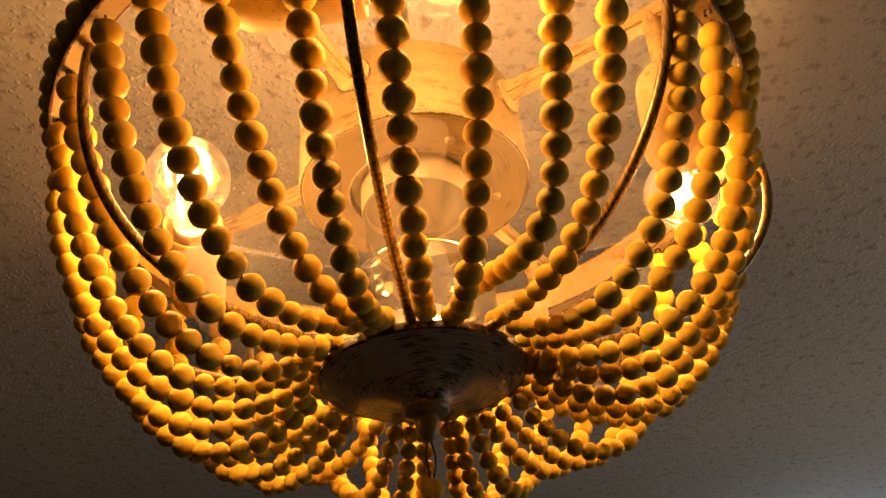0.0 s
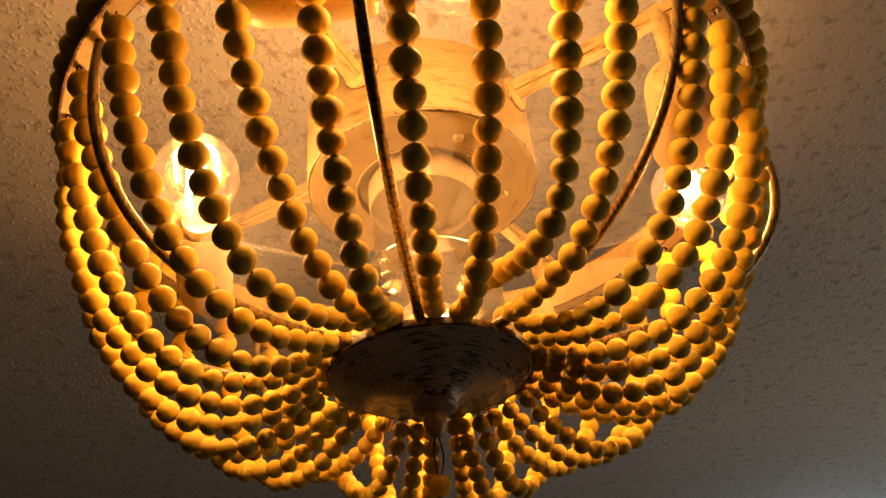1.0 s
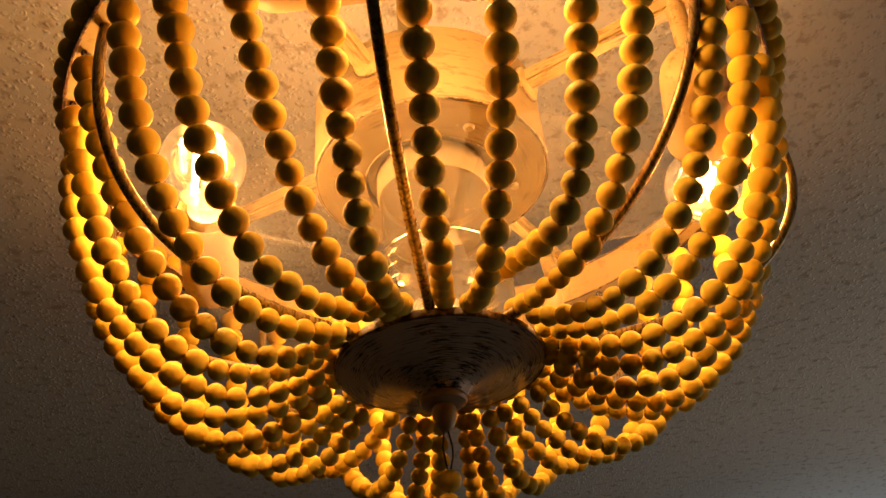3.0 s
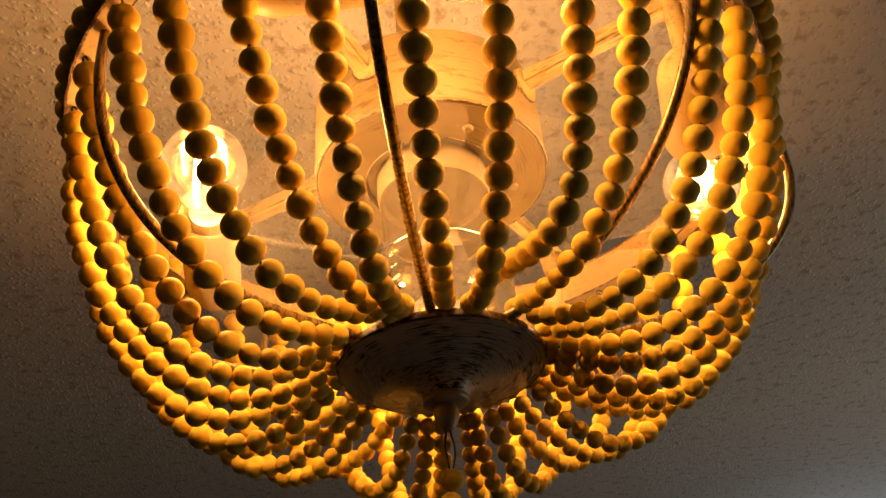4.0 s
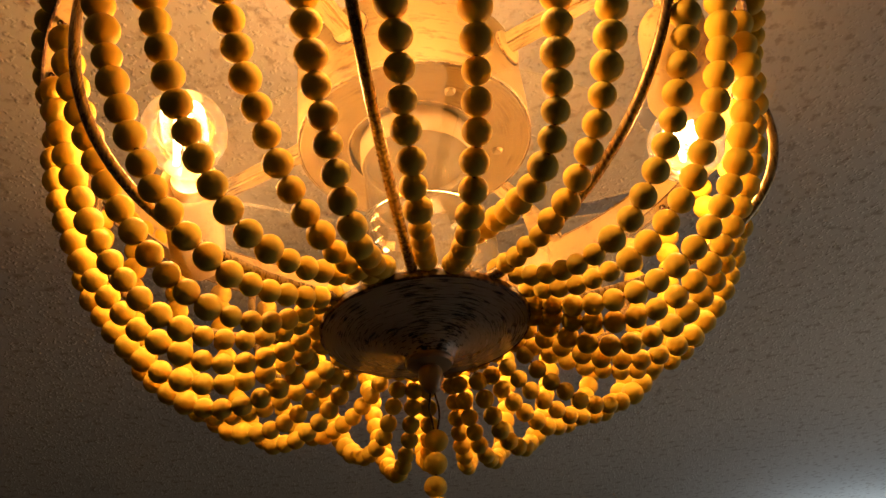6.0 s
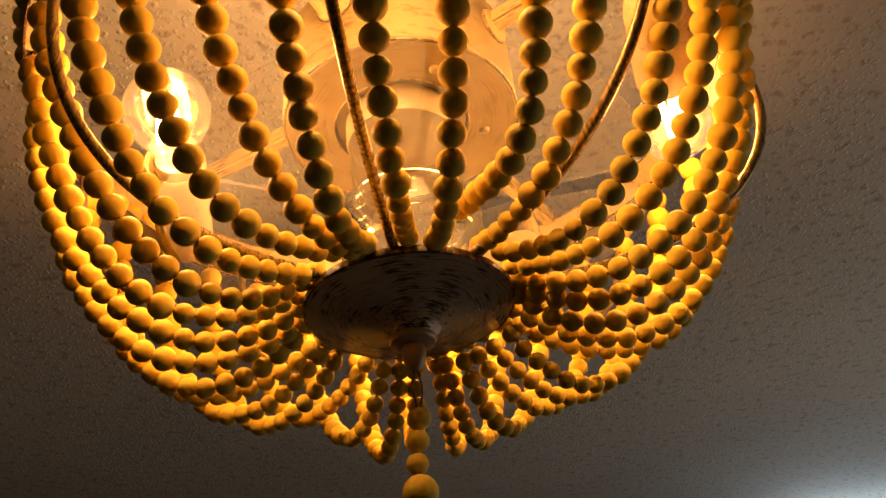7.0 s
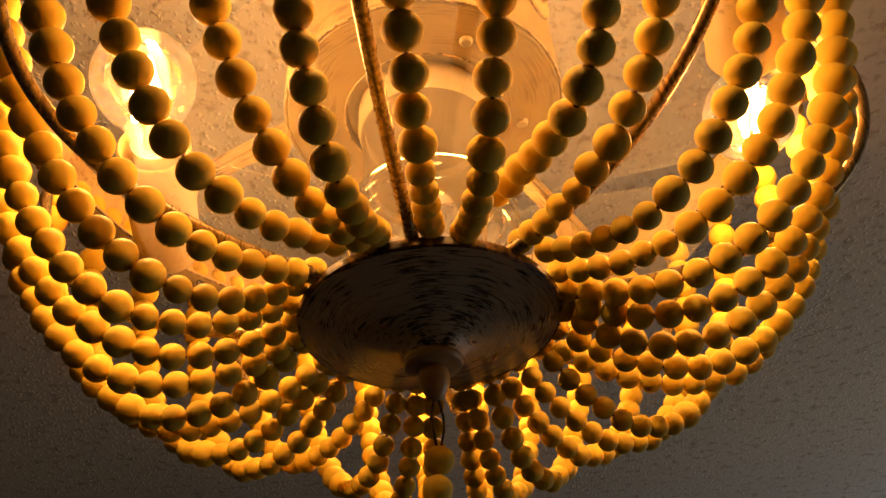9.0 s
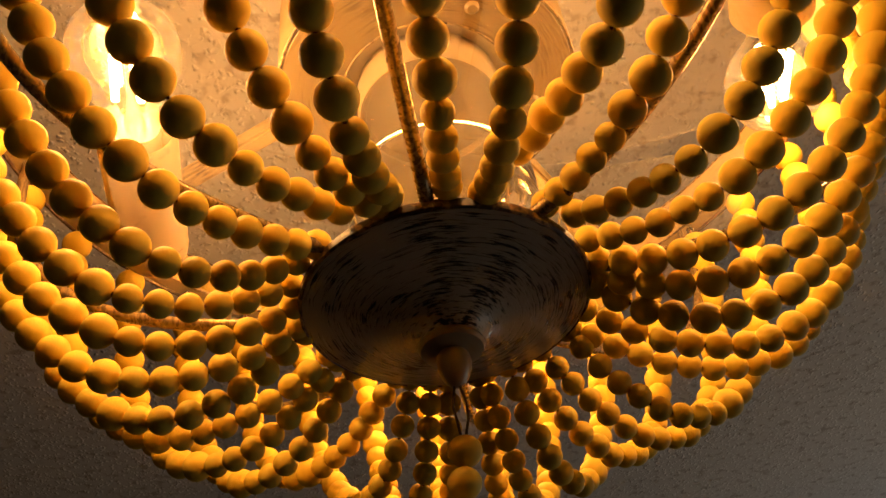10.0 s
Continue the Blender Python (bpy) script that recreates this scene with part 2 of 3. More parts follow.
def lathe(profile, n=64, closed=False):
    """Turns (r, z) pairs round z. closed: the profile is a loop."""
    verts, faces, rings = [], [], []
    for r, z in profile:
        if r < 1e-6:
            rings.append([len(verts)])
            verts.append((0, 0, z))
        else:
            rings.append(range(len(verts), len(verts) + n))
            verts += [(r * math.cos(2 * math.pi * k / n), r * math.sin(2 * math.pi * k / n), z) for k in range(n)]
    pairs = list(zip(rings, rings[1:])) + ([(rings[-1], rings[0])] if closed else [])
    for a, b in pairs:
        for k in range(n):
            j = (k + 1) % n
            if len(a) == 1 and len(b) == 1:
                continue
            if len(a) == 1:
                faces.append((a[0], b[j], b[k]))
            elif len(b) == 1:
                faces.append((a[k], a[j], b[0]))
            else:
                faces.append((a[k], a[j], b[j], b[k]))
    return verts, faces


def tube(points, radius, n=10, caps=True, flat=1.0):
    """A round bar along points, with a radius for all or for each."""
    pts = [Vector(p) for p in points]
    verts, faces = [], []
    side = None
    for i, p in enumerate(pts):
        along = (pts[min(i + 1, len(pts) - 1)] - pts[max(i - 1, 0)]).normalized()
        if side is None:
            side = along.orthogonal().normalized()
        side = (side - along * side.dot(along)).normalized()
        up = along.cross(side)
        r = radius[i] if isinstance(radius, (list, tuple)) else radius
        verts += [tuple(p + side * r * math.cos(2 * math.pi * k / n) + up * r * flat * math.sin(2 * math.pi * k / n)) for k in range(n)]
    for i in range(len(pts) - 1):
        for k in range(n):
            j = (k + 1) % n
            faces.append((i * n + k, i * n + j, (i + 1) * n + j, (i + 1) * n + k))
    if caps:
        faces += [tuple(range(n))[::-1], tuple(range((len(pts) - 1) * n, len(pts) * n))]
    return verts, faces


def box(x0, x1, y0, y1, z0, z1, bevel=0.0):
    bm = bmesh.new()
    bmesh.ops.create_cube(bm, size=1, matrix=Matrix.Translation(((x0 + x1) / 2, (y0 + y1) / 2, (z0 + z1) / 2)) @ Matrix.Diagonal((x1 - x0, y1 - y0, z1 - z0, 1)))
    if bevel:
        bmesh.ops.bevel(bm, geom=bm.edges[:], offset=bevel, segments=2, affect="EDGES")
    verts, faces = [tuple(v.co) for v in bm.verts], [tuple(v.index for v in f.verts) for f in bm.faces]
    bm.free()
    return verts, faces


def joined(*pieces):
    verts, faces = [], []
    for v, f in pieces:
        faces += [tuple(i + len(verts) for i in face) for face in f]
        verts += v
    return verts, faces


def moved(piece, m):
    return [tuple(m @ Vector(v)) for v in piece[0]], piece[1]


def polar(az, r, z=0.0):
    return Vector((r * math.cos(radians(az)), r * math.sin(radians(az)), z))


def along_matrix(start, direction):
    """A pose at start whose z axis points along direction."""
    return Matrix.Translation(start) @ Vector(direction).to_track_quat("Z", "Y").to_matrix().to_4x4()


# ---------------------------------------------------------------- the room
X0, X1, Y0 = -2.3, EAST, -2.4
tagged(mesh_object("floor", *box(X0 - 0.1, X1 + 0.15, Y0 - 0.1, NORTH + 0.15, -0.1, 0), FLOOR, smooth=False), "brown wooden floor of a dim room", "floor", kind="structure")
tagged(mesh_object("ceiling", *box(X0 - 0.1, X1 + 0.15, Y0 - 0.1, NORTH + 0.15, CEIL_Z, CEIL_Z + 0.1), CEILING, smooth=False), "white ceiling with rough stippled plaster", "ceiling", kind="structure")
tagged(mesh_object("wall_west", *box(X0 - 0.1, X0, Y0, NORTH, 0, CEIL_Z), WALL, smooth=False), "plain pale plaster wall", "wall", kind="structure")
tagged(mesh_object("wall_north", *joined(
    box(X0 - 0.1, VX0, NORTH, NORTH + 0.14, 0, CEIL_Z), box(VX1, X1 + 0.14, NORTH, NORTH + 0.14, 0, CEIL_Z),
    box(VX0, VX1, NORTH, NORTH + 0.14, 0, VZ0), box(VX0, VX1, NORTH, NORTH + 0.14, VZ1, CEIL_Z)), WALL, smooth=False),
    "plain pale plaster wall with an opening for an added high window", "wall", kind="structure")
tagged(mesh_object("wall_south", *box(X0 - 0.1, X1 + 0.14, Y0 - 0.1, Y0, 0, CEIL_Z), WALL, smooth=False), "plain pale plaster wall", "wall", kind="structure")
tagged(mesh_object("wall_east", *joined(
    box(EAST, EAST + 0.14, Y0, WY0, 0, CEIL_Z), box(EAST, EAST + 0.14, WY1, NORTH, 0, CEIL_Z),
    box(EAST, EAST + 0.14, WY0, WY1, 0, WZ0), box(EAST, EAST + 0.14, WY0, WY1, WZ1, CEIL_Z)), WALL, smooth=False),
    "plain pale plaster wall with an opening for an added window", "wall", kind="structure")


def window(name, place, turn, ww, wh):
    w = tagged(new(name), "white framed window, unseen and added for fill light", "window", kind="structure")
    w.matrix_basis = pose(*place, 0, 0, turn)
    mesh_object("window_frame", *joined(box(0, 0.05, 0, 0.05, 0, wh), box(0, 0.05, ww - 0.05, ww, 0, wh), box(0, 0.05, 0.05, ww - 0.05, 0, 0.05), box(0, 0.05, 0.05, ww - 0.05, wh - 0.05, wh)), WHITE, w, smooth=False)
    pane = mesh_object("pane", *box(0.022, 0.028, 0.05, ww - 0.05, 0.05, wh - 0.05), PANE_GLASS, w, smooth=False)
    pane.visible_shadow = False


# both windows are unseen, added as sources for the two fill lights
window("added_window_1", (EAST + 0.08, WY0, WZ0), 0, WY1 - WY0, WZ1 - WZ0)
window("added_window_2", (VX1, NORTH + 0.08, VZ0), 90, VX1 - VX0, VZ1 - VZ0)

# ---------------------------------------------------------------- the chandelier
lamp = tagged(new("chandelier"), "lit wooden bead chandelier with distressed cream metal frame", "chandelier")
lamp.location = (0, 0, AXIS_Z)

HOOP_R, HOOP_Z = 0.227, 0.150
mesh_object("hoop", *lathe([(.2215, HOOP_Z), (.2325, HOOP_Z), (.2325, HOOP_Z + .035), (.2300, HOOP_Z + .035), (.2300, HOOP_Z + .003), (.2215, HOOP_Z + .003)], 144, True), HOOP_PAINT, lamp, "flat cream hoop with worn brown edges")

for r, z, t in ((.2328, HOOP_Z, .0013), (.2213, HOOP_Z + .0005, .0007), (.2312, HOOP_Z + .035, .0016)):
    mesh_object("worn_edge", *lathe([(r + t * math.cos(a), z + t * math.sin(a)) for a in (0, 1.05, 2.1, 3.14, 4.2, 5.25)], 144, True), EDGE, lamp, "dark brown worn edge")

# drum, stem and ceiling rose
DRUM_Z = 0.143
DRUM_AT = Vector((.005, 0, 0))   # it hangs a little off the axis
drum = mesh_object("drum", *lathe([(.0465, DRUM_Z + .012), (.0465, DRUM_Z), (.0785, DRUM_Z), (.0808, DRUM_Z + .0025), (.0808, DRUM_Z + .066), (.0785, DRUM_Z + .0685), (.012, DRUM_Z + .0685), (.012, DRUM_Z + .012)], 96, True), PAINT_RING, lamp, "cream drum with brushed brown wear")
drum.location = DRUM_AT
for r, z, t in ((.0802, DRUM_Z + .0006, .0006), (.0464, DRUM_Z - .0001, .0006)):
    mesh_object("worn_edge", *lathe([(r + t * math.cos(a), z + t * math.sin(a)) for a in (0, 1.05, 2.1, 3.14, 4.2, 5.25)], 96, True), DRUM_EDGE, lamp, "brown worn edge of the drum").location = DRUM_AT
mesh_object("stem", *lathe([(0, .205), (.012, .205), (.012, CEIL_Z - AXIS_Z - .02), (0, CEIL_Z - AXIS_Z - .02)], 24), PAINT, lamp)
mesh_object("ceiling_rose", *lathe([(0, CEIL_Z - AXIS_Z - .03), (.03, CEIL_Z - AXIS_Z - .028), (.058, CEIL_Z - AXIS_Z - .012), (.06, CEIL_Z - AXIS_Z), (0, CEIL_Z - AXIS_Z)], 48), PAINT_RING, lamp)
for az in (-70, 5, 172, 100):
    s = mesh_object("screw", *lathe([(0, -.0022), (.0026, -.0018), (.0038, -.0004), (.0038, .001), (0, .001)], 16), HOLDER, lamp, "small dull beige screw head")
    s.location = polar(az, .058, DRUM_Z) + DRUM_AT

# centre holder with its clear jar-like glass
mesh_object("collar_ring", *lathe([(.0445, DRUM_Z + .004), (.0445, DRUM_Z + .010), (.030, DRUM_Z + .010), (.030, DRUM_Z + .004)], 64, True), STEEL, lamp, "dull grey metal ring in the drum's mouth").location = DRUM_AT
mesh_object("holder", *lathe([(.030, DRUM_Z + .008), (.0385, DRUM_Z + .006), (.0385, DRUM_Z - .014), (.0375, DRUM_Z - .017), (.035, DRUM_Z - .017), (.0345, DRUM_Z - .012), (0, DRUM_Z - .012), (0, DRUM_Z - .006), (.030, DRUM_Z - .006)], 64, False), HOLDER, lamp, "pale warm-grey lampholder tube").location = DRUM_AT
hub = mesh_object("fan_hub", *lathe([(.0362, .131), (.0362, .080), (.0375, .076), (.0415, .074), (.0442, .071), (.0455, .067), (.0455, .060), (.0446, .058), (.0455, .056), (.0455, .051), (.0446, .049), (.0455, .047), (.0455, .042), (.0435, .034), (.0380, .027), (.0290, .022), (.0150, .019), (0, .018)], 64), JAR_GLASS, lamp, "clear ridged plastic fan hub")
hub.location = DRUM_AT
hub.visible_shadow = False

# wide clear blades of the small fan, at rest
def fan_blade(az, r0=.040, r1=.154, half=34.2, thick=.0016, pitch=3.0):
    rings, steps = 16, 18
    verts, faces = [], []
    for side in (0, 1):
        for i in range(rings + 1):
            r = r0 + (r1 - r0) * i / rings
            tip = max(0.0, (r - .138) / (r1 - .138))
            root = max(0.0, (.062 - r) / (.062 - r0))
            spread = half - 8.0 * tip ** 3 - 9.0 * root
            for k in range(steps + 1):
                a = spread * (2 * k / steps - 1)
                rise = math.sin(radians(a)) * r * math.tan(radians(pitch))
                verts.append(tuple(polar(az + a, r, FAN_Z + rise + side * thick)))
    row, layer = steps + 1, (rings + 1) * (steps + 1)
    for i in range(rings):
        for k in range(steps):
            q = (i * row + k, i * row + k + 1, (i + 1) * row + k + 1, (i + 1) * row + k)
            faces += [q, tuple(v + layer for v in q)]
    border = [k for k in range(row)] + [i * row + steps for i in range(1, rings + 1)]
    border += [rings * row + k for k in range(steps - 1, -1, -1)] + [i * row for i in range(rings - 1, 0, -1)]
    flat = len(faces)
    for p, q in zip(border, border[1:] + border[:1]):
        faces.append((p, q, q + layer, p + layer))
    blade = mesh_object("fan_blade", verts, faces, BLADE, lamp, "wide clear plastic fan blade at rest")
    blade.data.materials.append(BLADE_EDGE)
    for f in blade.data.polygons[flat:]:
        f.material_index = 1
    blade.location = DRUM_AT
    blade.visible_shadow = False


FAN_Z = 0.066
for k in range(5):
    fan_blade(-122 + 72 * k)

# arms, sockets and bulbs: arm azimuth, its lamp's azimuth and radius, its socket's azimuth and radius, height
ARMS = [(-38, -5.4, 0.1893, -40.8, 0.193, 0.124), (51, 83.9, 0.1628, 49.0, 0.1774, 0.124), (146, -161.2, 0.1487, 149.1, 0.1814, 0.119), (-121, -85.6, 0.1810, -121.6, 0.1900, 0.150)]
ARM_Z = 0.187
for az, baz, br, taz, tr, bulb_z in ARMS:
    tip = polar(taz, tr, bulb_z)
    bulb_at = polar(baz, br, bulb_z)
    way = (bulb_at - tip).normalized()
    arm = mesh_object("arm", *box(-.0055, .0055, -.0065, .0065, .074, .229, .0018), ARM_PAINT, lamp, "square cream arm with brown scuffs")
    arm.matrix_basis = Matrix.Translation((0, 0, ARM_Z)) @ Matrix.Rotation(radians(az), 4, "Z") @ Matrix.Rotation(radians(90), 4, "Y") @ Matrix.Rotation(radians(90), 4, "Z")
    ring = [(.0128 * math.cos(t), .0128 * math.sin(t), 0) for t in np.linspace(0, 6.283, 25)]
    mesh_object("worn_edge", *moved(tube(ring, .0007, 6), along_matrix(polar(az, .0812, ARM_Z) + DRUM_AT, polar(az, 1))), EDGE, lamp)
    mesh_object("arm_collar", *moved(lathe([(0, 0), (.0125, 0), (.0125, .003), (.0095, .005), (0, .005)], 24), along_matrix(polar(az, .0797, ARM_Z) + DRUM_AT, polar(az, 1))), PAINT, lamp)
    mesh_object("socket_joint", *tube([polar(az, tr, ARM_Z), polar(taz, tr, bulb_z + .016), polar(taz, tr, bulb_z + .004) + way * .006], .0060, 12), PAINT, lamp)
    reach = (bulb_at - tip).length
    base = reach - .030 - .030
    sock = mesh_object("lampholder", *moved(lathe([(0, -.004), (.0110, -.004), (.0160, -.001), (.0188, .004), (.0198, .010), (.0200, base + .012), (.0185, base + .014), (.0170, base + .010), (.0165, .02), (0, .02)], 40), along_matrix(tip, way)), SOCKET, lamp, "cream painted lampholder sleeve with brown specks")
    globe = [(r * .91, z * .93) for r, z in [(.0125, -.048), (.0130, -.040), (.0150, -.032), (.0195, -.0235), (.0250, -.0145), (.0283, -.0050), (.0288, .0040), (.0268, .0125), (.0225, .0195), (.0160, .0250), (.0080, .0282), (0, .0290)]]
    pose_bulb = along_matrix(bulb_at, way)
    bulb = mesh_object("bulb", *moved(lathe(globe, 48), pose_bulb), BULB_GLASS, lamp, "lit clear filament bulb glowing warm yellow")
    bulb.visible_shadow = False
    mesh_object("bulb_cap", *moved(lathe([(0, -.056), (.0120, -.055), (.0128, -.046), (.0122, -.044), (0, -.044)], 24), pose_bulb), STEEL, bulb)
    stem_glass = mesh_object("filament_post", *moved(lathe([(.006, -.046), (.004, -.034), (.0022, -.024), (.0022, .012), (0, .013)], 16), pose_bulb), JAR_GLASS, bulb)
    stem_glass.visible_shadow = False
    for k in range(4):
        a = math.pi / 4 + k * math.pi / 2
        c, s = math.cos(a), math.sin(a)
        fil = mesh_object("filament", *moved(tube([(c * .0085, s * .0085, -.022), (c * .0045, s * .0045, .013)], .0019, 8), pose_bulb), GLOW, bulb, "glowing white-hot filament")
        fil.visible_shadow = False
    pl = bpy.data.lights.new("bulb_light", "POINT")
    pl.energy, pl.color, pl.shadow_soft_size = BULB_WATTS, BULB_COLOR, 0.02
    new("bulb_light", pl).location = Vector((0, 0, AXIS_Z)) + bulb_at


def swag(az_h, az_d, a, o, b, z2, rd, zd, r_h=HOOP_R, z_h=HOOP_Z - .001, n=120):
    """The hanging line from the hoop to the bottom plate."""
    h, d = polar(az_h, r_h), polar(az_d, rd)
    out = (h - d).normalized()
    p = [h + Vector((0, 0, z_h)), h + out * o + Vector((0, 0, z_h - a)), d + out * b + Vector((0, 0, z2)), d + Vector((0, 0, zd))]
    line = []
    for i in range(n + 1):
        u = i / n
        line.append(p[0] * (1 - u) ** 3 + p[1] * 3 * u * (1 - u) ** 2 + p[2] * 3 * u * u * (1 - u) + p[3] * u ** 3)
    return line


# ribs: round rods from the hoop to the plate
RIBS = [(-145.3, -143.7, .128, .003, .096, -.005), (-100.9, -99.2, .097, .020, .086, .010), (-53.1, -58.1, .096, -.010, .083, -.005), (-14.6, -15.3, .062, .031, .161, -.010)]
RIBS += [(az, az, .110, .004, .080, .012) for az in (35, 80, 125, 168)]
for az, azd, fall, bow, reach, sag in RIBS:
    line = swag(az, azd, fall, bow, reach, sag, .055, .004, .224, HOOP_Z + .002, 40)
    mesh_object("rib", *tube(line, .0031, 10), ROD, lamp, "thin bronzed rod of the frame")

# bottom plate, collar, finial
mesh_object("bottom_plate", *lathe([(0, .0005), (.048, .0025), (.0600, .0030), (.0620, .0020), (.0626, .0002), (.0616, -.0018), (.0540, -.0040), (.0430, -.0062), (.0330, -.0086), (.0250, -.0112), (.0195, -.0138), (.0162, -.0162), (.0146, -.0185), (.0138, -.0203), (0, -.0203)], 128), PLATE, lamp, "dark trumpet-shaped plate with brushed streaks")
mesh_object("plate_lip", *lathe([(.0612, -.0008), (.0622, -.0020), (.0632, -.0012), (.0635, .0014), (.0624, .0034), (.0610, .0028)], 128, True), LIP, lamp, "dark worn rim of the plate")
mesh_object("finial_collar", *lathe([(0, -.0190), (.0124, -.0192), (.0137, -.0203), (.0141, -.0221), (.0132, -.0239), (.0104, -.0250), (.0080, -.0254), (0, -.0254)], 48), BRONZE, lamp)
mesh_object("finial", *lathe([(0, -.0248), (.0056, -.0250), (.0068, -.0268), (.0073, -.0296), (.0070, -.0330), (.0058, -.0362), (.0042, -.0390), (.0024, -.0408), (0, -.0414)], 40), BRONZE, lamp, "small dark turned finial")


def bead_mesh():
    """A unit-diameter turned bead with a drilled hole along z."""
    prof, hole, n = [], 0.085, 15
    prof.append((hole, .36))
    for k in range(n + 1):
        a = radians(80.5 - 161 * k / n)
        prof.append((.5 * math.cos(a), .5 * math.sin(a) * .985))
    prof.append((hole, -.36))
    ob = mesh_object("bead", *lathe(prof, 22), BEAD)
    me = ob.data
    bpy.data.objects.remove(ob)
    return me


BEAD_MESH = bead_mesh()
rng = random.Random(7)


def place_bead(parent, at, along, size):
    b = new("bead", BEAD_MESH)
    b.parent = parent
    turn = Vector(along).to_track_quat("Z", "Y") @ Euler((rng.uniform(-.09, .09), rng.uniform(-.09, .09), rng.uniform(0, 6.28))).to_quaternion()
    b.matrix_basis = Matrix.LocRotScale(at, turn, (size * rng.uniform(.985, 1.02), size * rng.uniform(.985, 1.02), size * rng.uniform(.96, 1.01)))
    return b


def bead_string(line):
    """Beads threaded on a line: three largest, four large, six middling, then small ones to the end."""
    arc = [0.0]
    for p, q in zip(line, line[1:]):
        arc.append(arc[-1] + (q - p).length)
    string = mesh_object("bead_string", *tube(line[::3], .0007, 5), THREAD, lamp, "hanging string of turned wooden beads")

    def at(s):
        i = max(0, min(len(arc) - 2, int(np.searchsorted(arc, s)) - 1))
        u = (s - arc[i]) / max(arc[i + 1] - arc[i], 1e-9)
        return line[i].lerp(line[i + 1], u), (line[i + 1] - line[i]).normalized()

    lead, sizes = .005 + rng.uniform(-.001, .001), [.0166 * rng.uniform(.97, 1.04) for _ in range(3)] + [.0154 * rng.uniform(.95, 1.05) for _ in range(4)] + [.0138 * rng.uniform(.96, 1.04) for _ in range(6)]
    left = arc[-1] - lead - sum(sizes)
    count = max(3, round(left / .0118))
    sizes += [left / count] * count
    s = lead
    for d in sizes:
        p, along = at(s + d / 2)
        j = .0004
        place_bead(string, p + Vector((rng.uniform(-j, j), rng.uniform(-j, j), rng.uniform(-j, j))), along, d * 1.04)
        s += d
    tail = line[-1]
    rim = tail.copy()
    rim.z = 0
    rim = rim.normalized() * .0600
    rim.z = .0028
    over = (tail + rim) / 2 + Vector((0, 0, .004))
    mesh_object("hook", *tube([line[-4], tail, over, rim], .0005, 5), STEEL, string, "thin grey wire hook")
    return string


# front strings: azimuths on hoop and plate, fall, bow, reach, sag, end radius
FRONT = [
    (-162.0, -169.5, .094, -.020, .097, -.071, .064), (-150.9, -156.4, .090, -.018, .081, -.072, .066),
    (-138.5, -146.6, .101, -.018, .107, -.053, .061), (-129.6, -127.7, .097, -.033, .111, -.046, .067),
    (-119.3, -115.5, .062, -.026, .095, -.051, .060), (-107.7, -111.8, .054, -.036, .107, -.068, .065),
    (-96.1, -91.5, .082, -.017, .101, -.039, .062), (-84.8, -78.3, .078, -.029, .096, -.052, .060),
    (-72.3, -69.0, .130, -.070, .129, -.031, .0717), (-64.0, -53.1, .088, -.038, .122, -.028, .061),
    (-50.7, -43.5, .090, -.018, .099, -.058, .067), (-40.8, -27.1, .094, -.014, .101, -.051, .064),
    (-30.1, -15.0, .098, -.007, .101, -.062, .064),
]
# back strings: turn on the plate, bow, reach, sag
BACK = [
    (12.0, .003, .094, -.076), (5.0, .010, .072, -.093), (10.6, .011, .102, -.088), (14.2, .010, .127, -.074), (3.1, -.007, .083, -.115),
    (9.0, .003, .097, -.105), (9.2, -.003, .096, -.101), (3.0, -.005, .060, -.130), (3.0, -.004, .070, -.135), (-5.0, .000, .100, -.126),
    (-2.0, .000, .080, -.120), (-5.9, -.004, .074, -.138), (-8.0, .010, .065, -.112), (-13.8, .001, .122, -.062), (-2.8, -.002, .106, -.094),
    (-5.0, .002, .111, -.091), (-11.8, .010, .116, -.077), (-1.5, .006, .088, -.100), (-9.5, .004, .100, -.081), (-7.1, .003, .083, -.079),
]
STEP = 360 / 33
lines = [swag(h, d, a, o, b, z2, rd - .002, .0232 if h == -72.3 else .0090) for h, d, a, o, b, z2, rd in FRONT]
for k, (turn, bow, reach, sag) in enumerate(BACK, 13):
    az = -162.4 + STEP * k
    lines.append(swag(az, az + turn, .087, bow, reach, sag, .061, .0080))
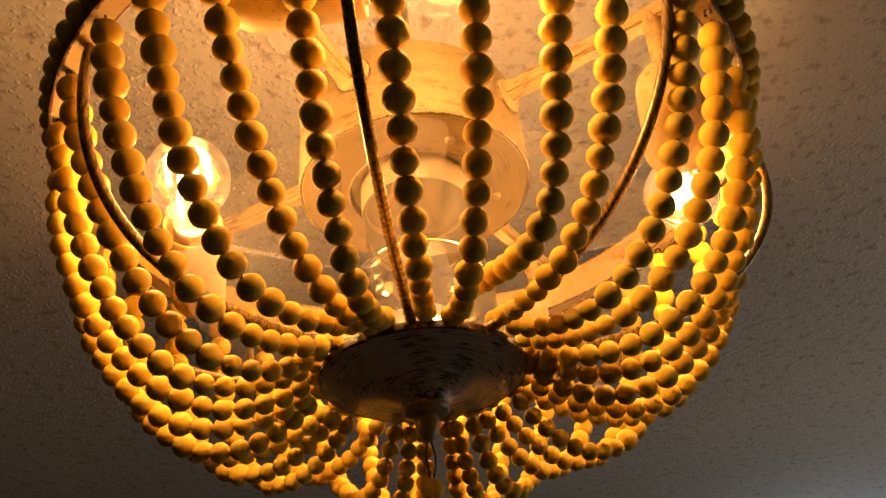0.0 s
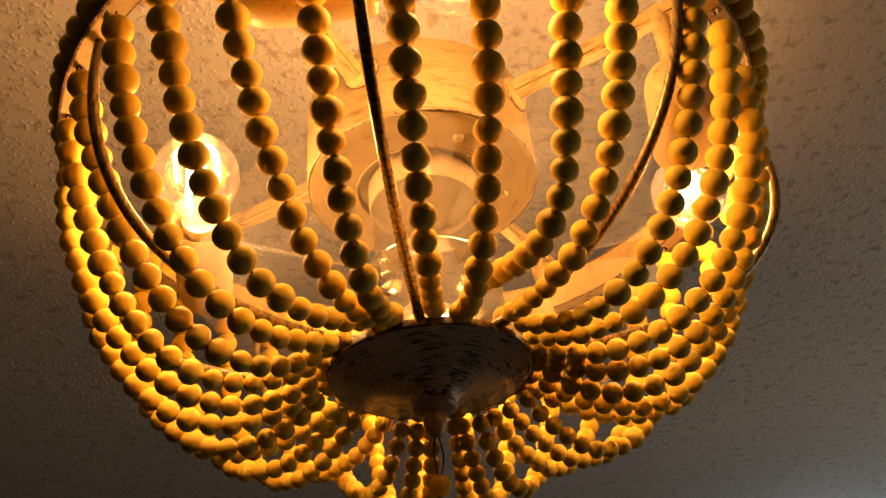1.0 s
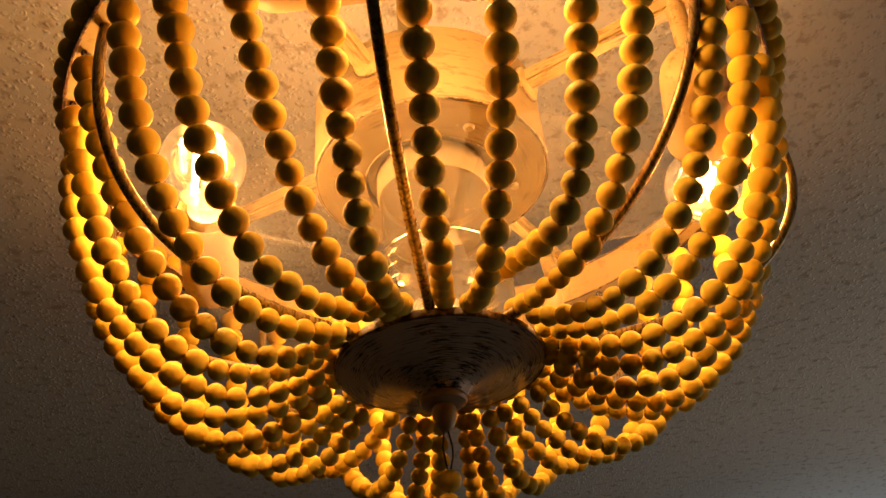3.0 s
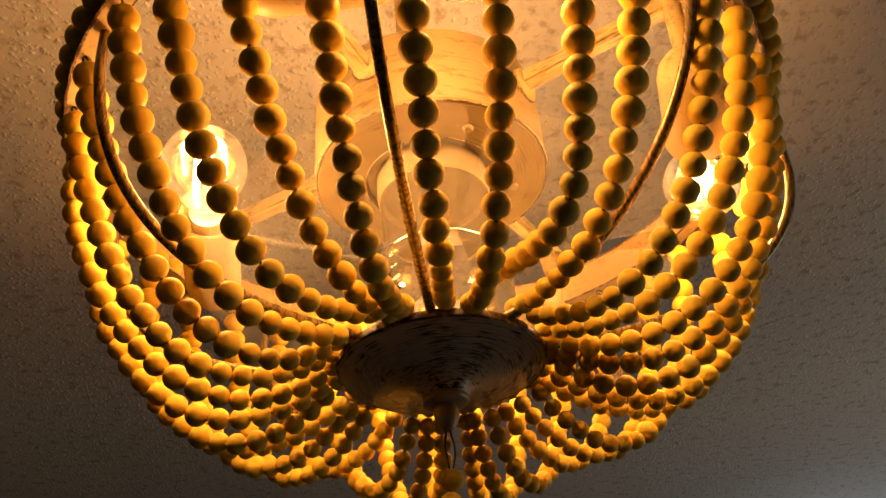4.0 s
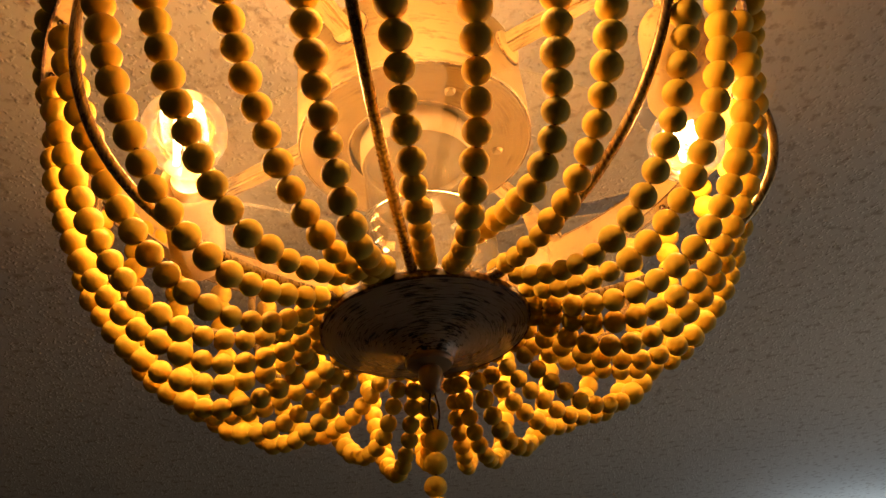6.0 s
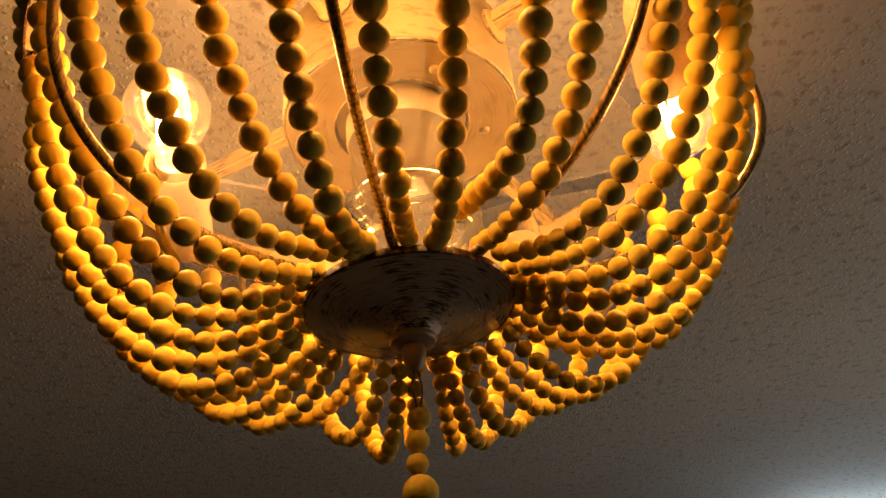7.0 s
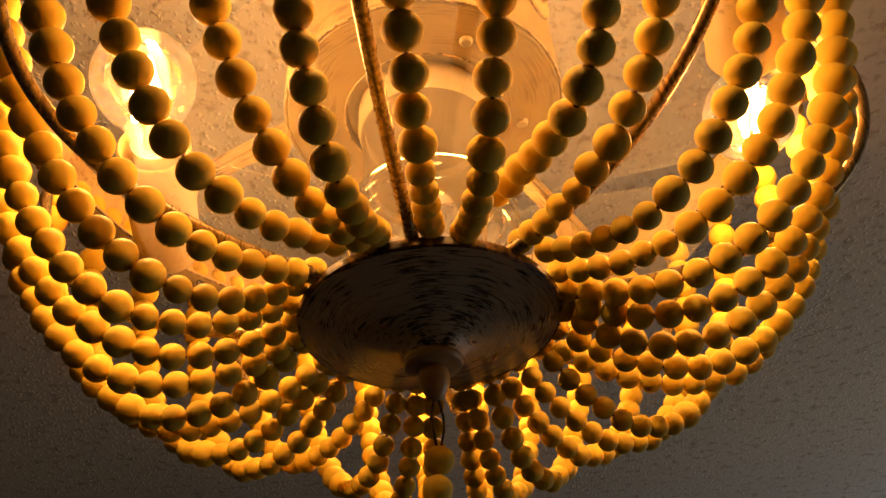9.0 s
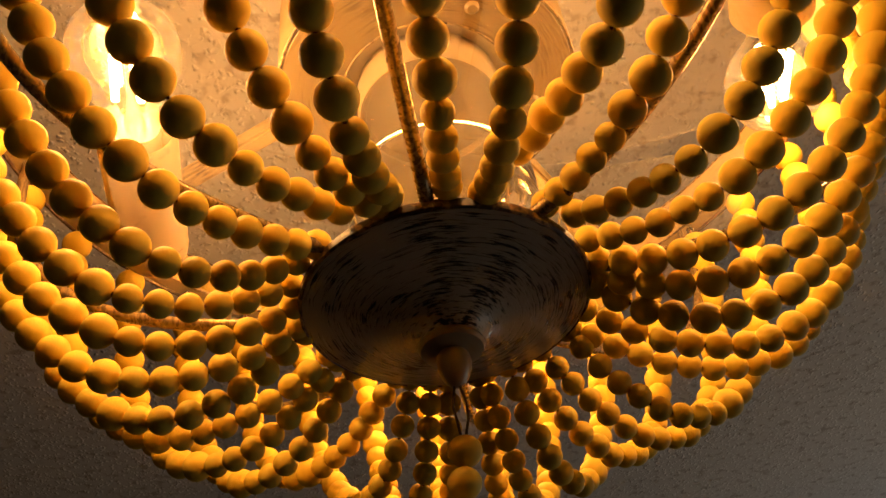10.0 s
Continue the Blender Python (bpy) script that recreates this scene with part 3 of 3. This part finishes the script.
for line in lines:
    bead_string(line)

# tied wire at each hole of the hoop
for k in range(33):
    at = polar(-162.4 + STEP * k, HOOP_R, HOOP_Z - .0004)
    ring = [at + Vector((.0022 * math.cos(t), .0022 * math.sin(t), .0012 * math.sin(2 * t))) for t in (0, .9, 1.8, 2.7, 3.6, 4.5, 5.4, 6.2)]
    tie = mesh_object("wire_tie", *tube(ring, .0008, 5), WIRE, lamp, "twisted dark wire tie")
    side = polar(-162.4 + STEP * k + 90, 1)
    ends = [at + side * rng.uniform(-.003, .003) + Vector((0, 0, -.0012)) + polar(rng.uniform(0, 360), rng.uniform(.0005, .0022)) for _ in range(4)]
    mesh_object("thread_knot", *tube([at + Vector((0, 0, -.0006))] + ends, .0006, 5), KNOT, tie, "pale frayed thread end")

# the row of beads that wraps the outside of the hoop
ROW_R, ROW_Z, ROW_X, ROW_N = .2365, HOOP_Z + .0140, .003, 95
row_line = [polar(a, ROW_R, ROW_Z) + Vector((ROW_X, 0, 0)) for a in range(0, 361, 6)]
row = mesh_object("bead_row", *tube(row_line, .0007, 5, False), THREAD, lamp, "string of wooden beads wrapped round the hoop")
for k in range(ROW_N):
    a = 360 * k / ROW_N
    place_bead(row, polar(a, ROW_R, ROW_Z + rng.uniform(-.0006, .0006)) + Vector((ROW_X, 0, 0)), polar(a + 90, 1), .0159)

# tassel under the finial: wire loop and beads
tassel = mesh_object("tassel", *joined(
    tube([(.0012, 0, -.0405), (.0030, .0004, -.0500), (.0028, .0004, -.0560), (.0008, .0004, -.0640), (-.0008, -.0002, -.0650), (-.0018, -.0003, -.0560), (-.0026, 0, -.0500), (-.0010, 0, -.0405)], .0006, 6),
    tube([(0, 0, -.0645), (-.002, 0, -.085), (-.003, 0, -.115)], .0007, 5)), WIRE, lamp, "short bead tassel on a wire loop")
for x, z, d in ((-.0002, -.0698, .0132), (-.0018, -.0828, .0130), (-.0030, -.0955, .0123), (-.0024, -.1108, .0193)):
    place_bead(tassel, (x, 0, z), (0, 0, 1), d)
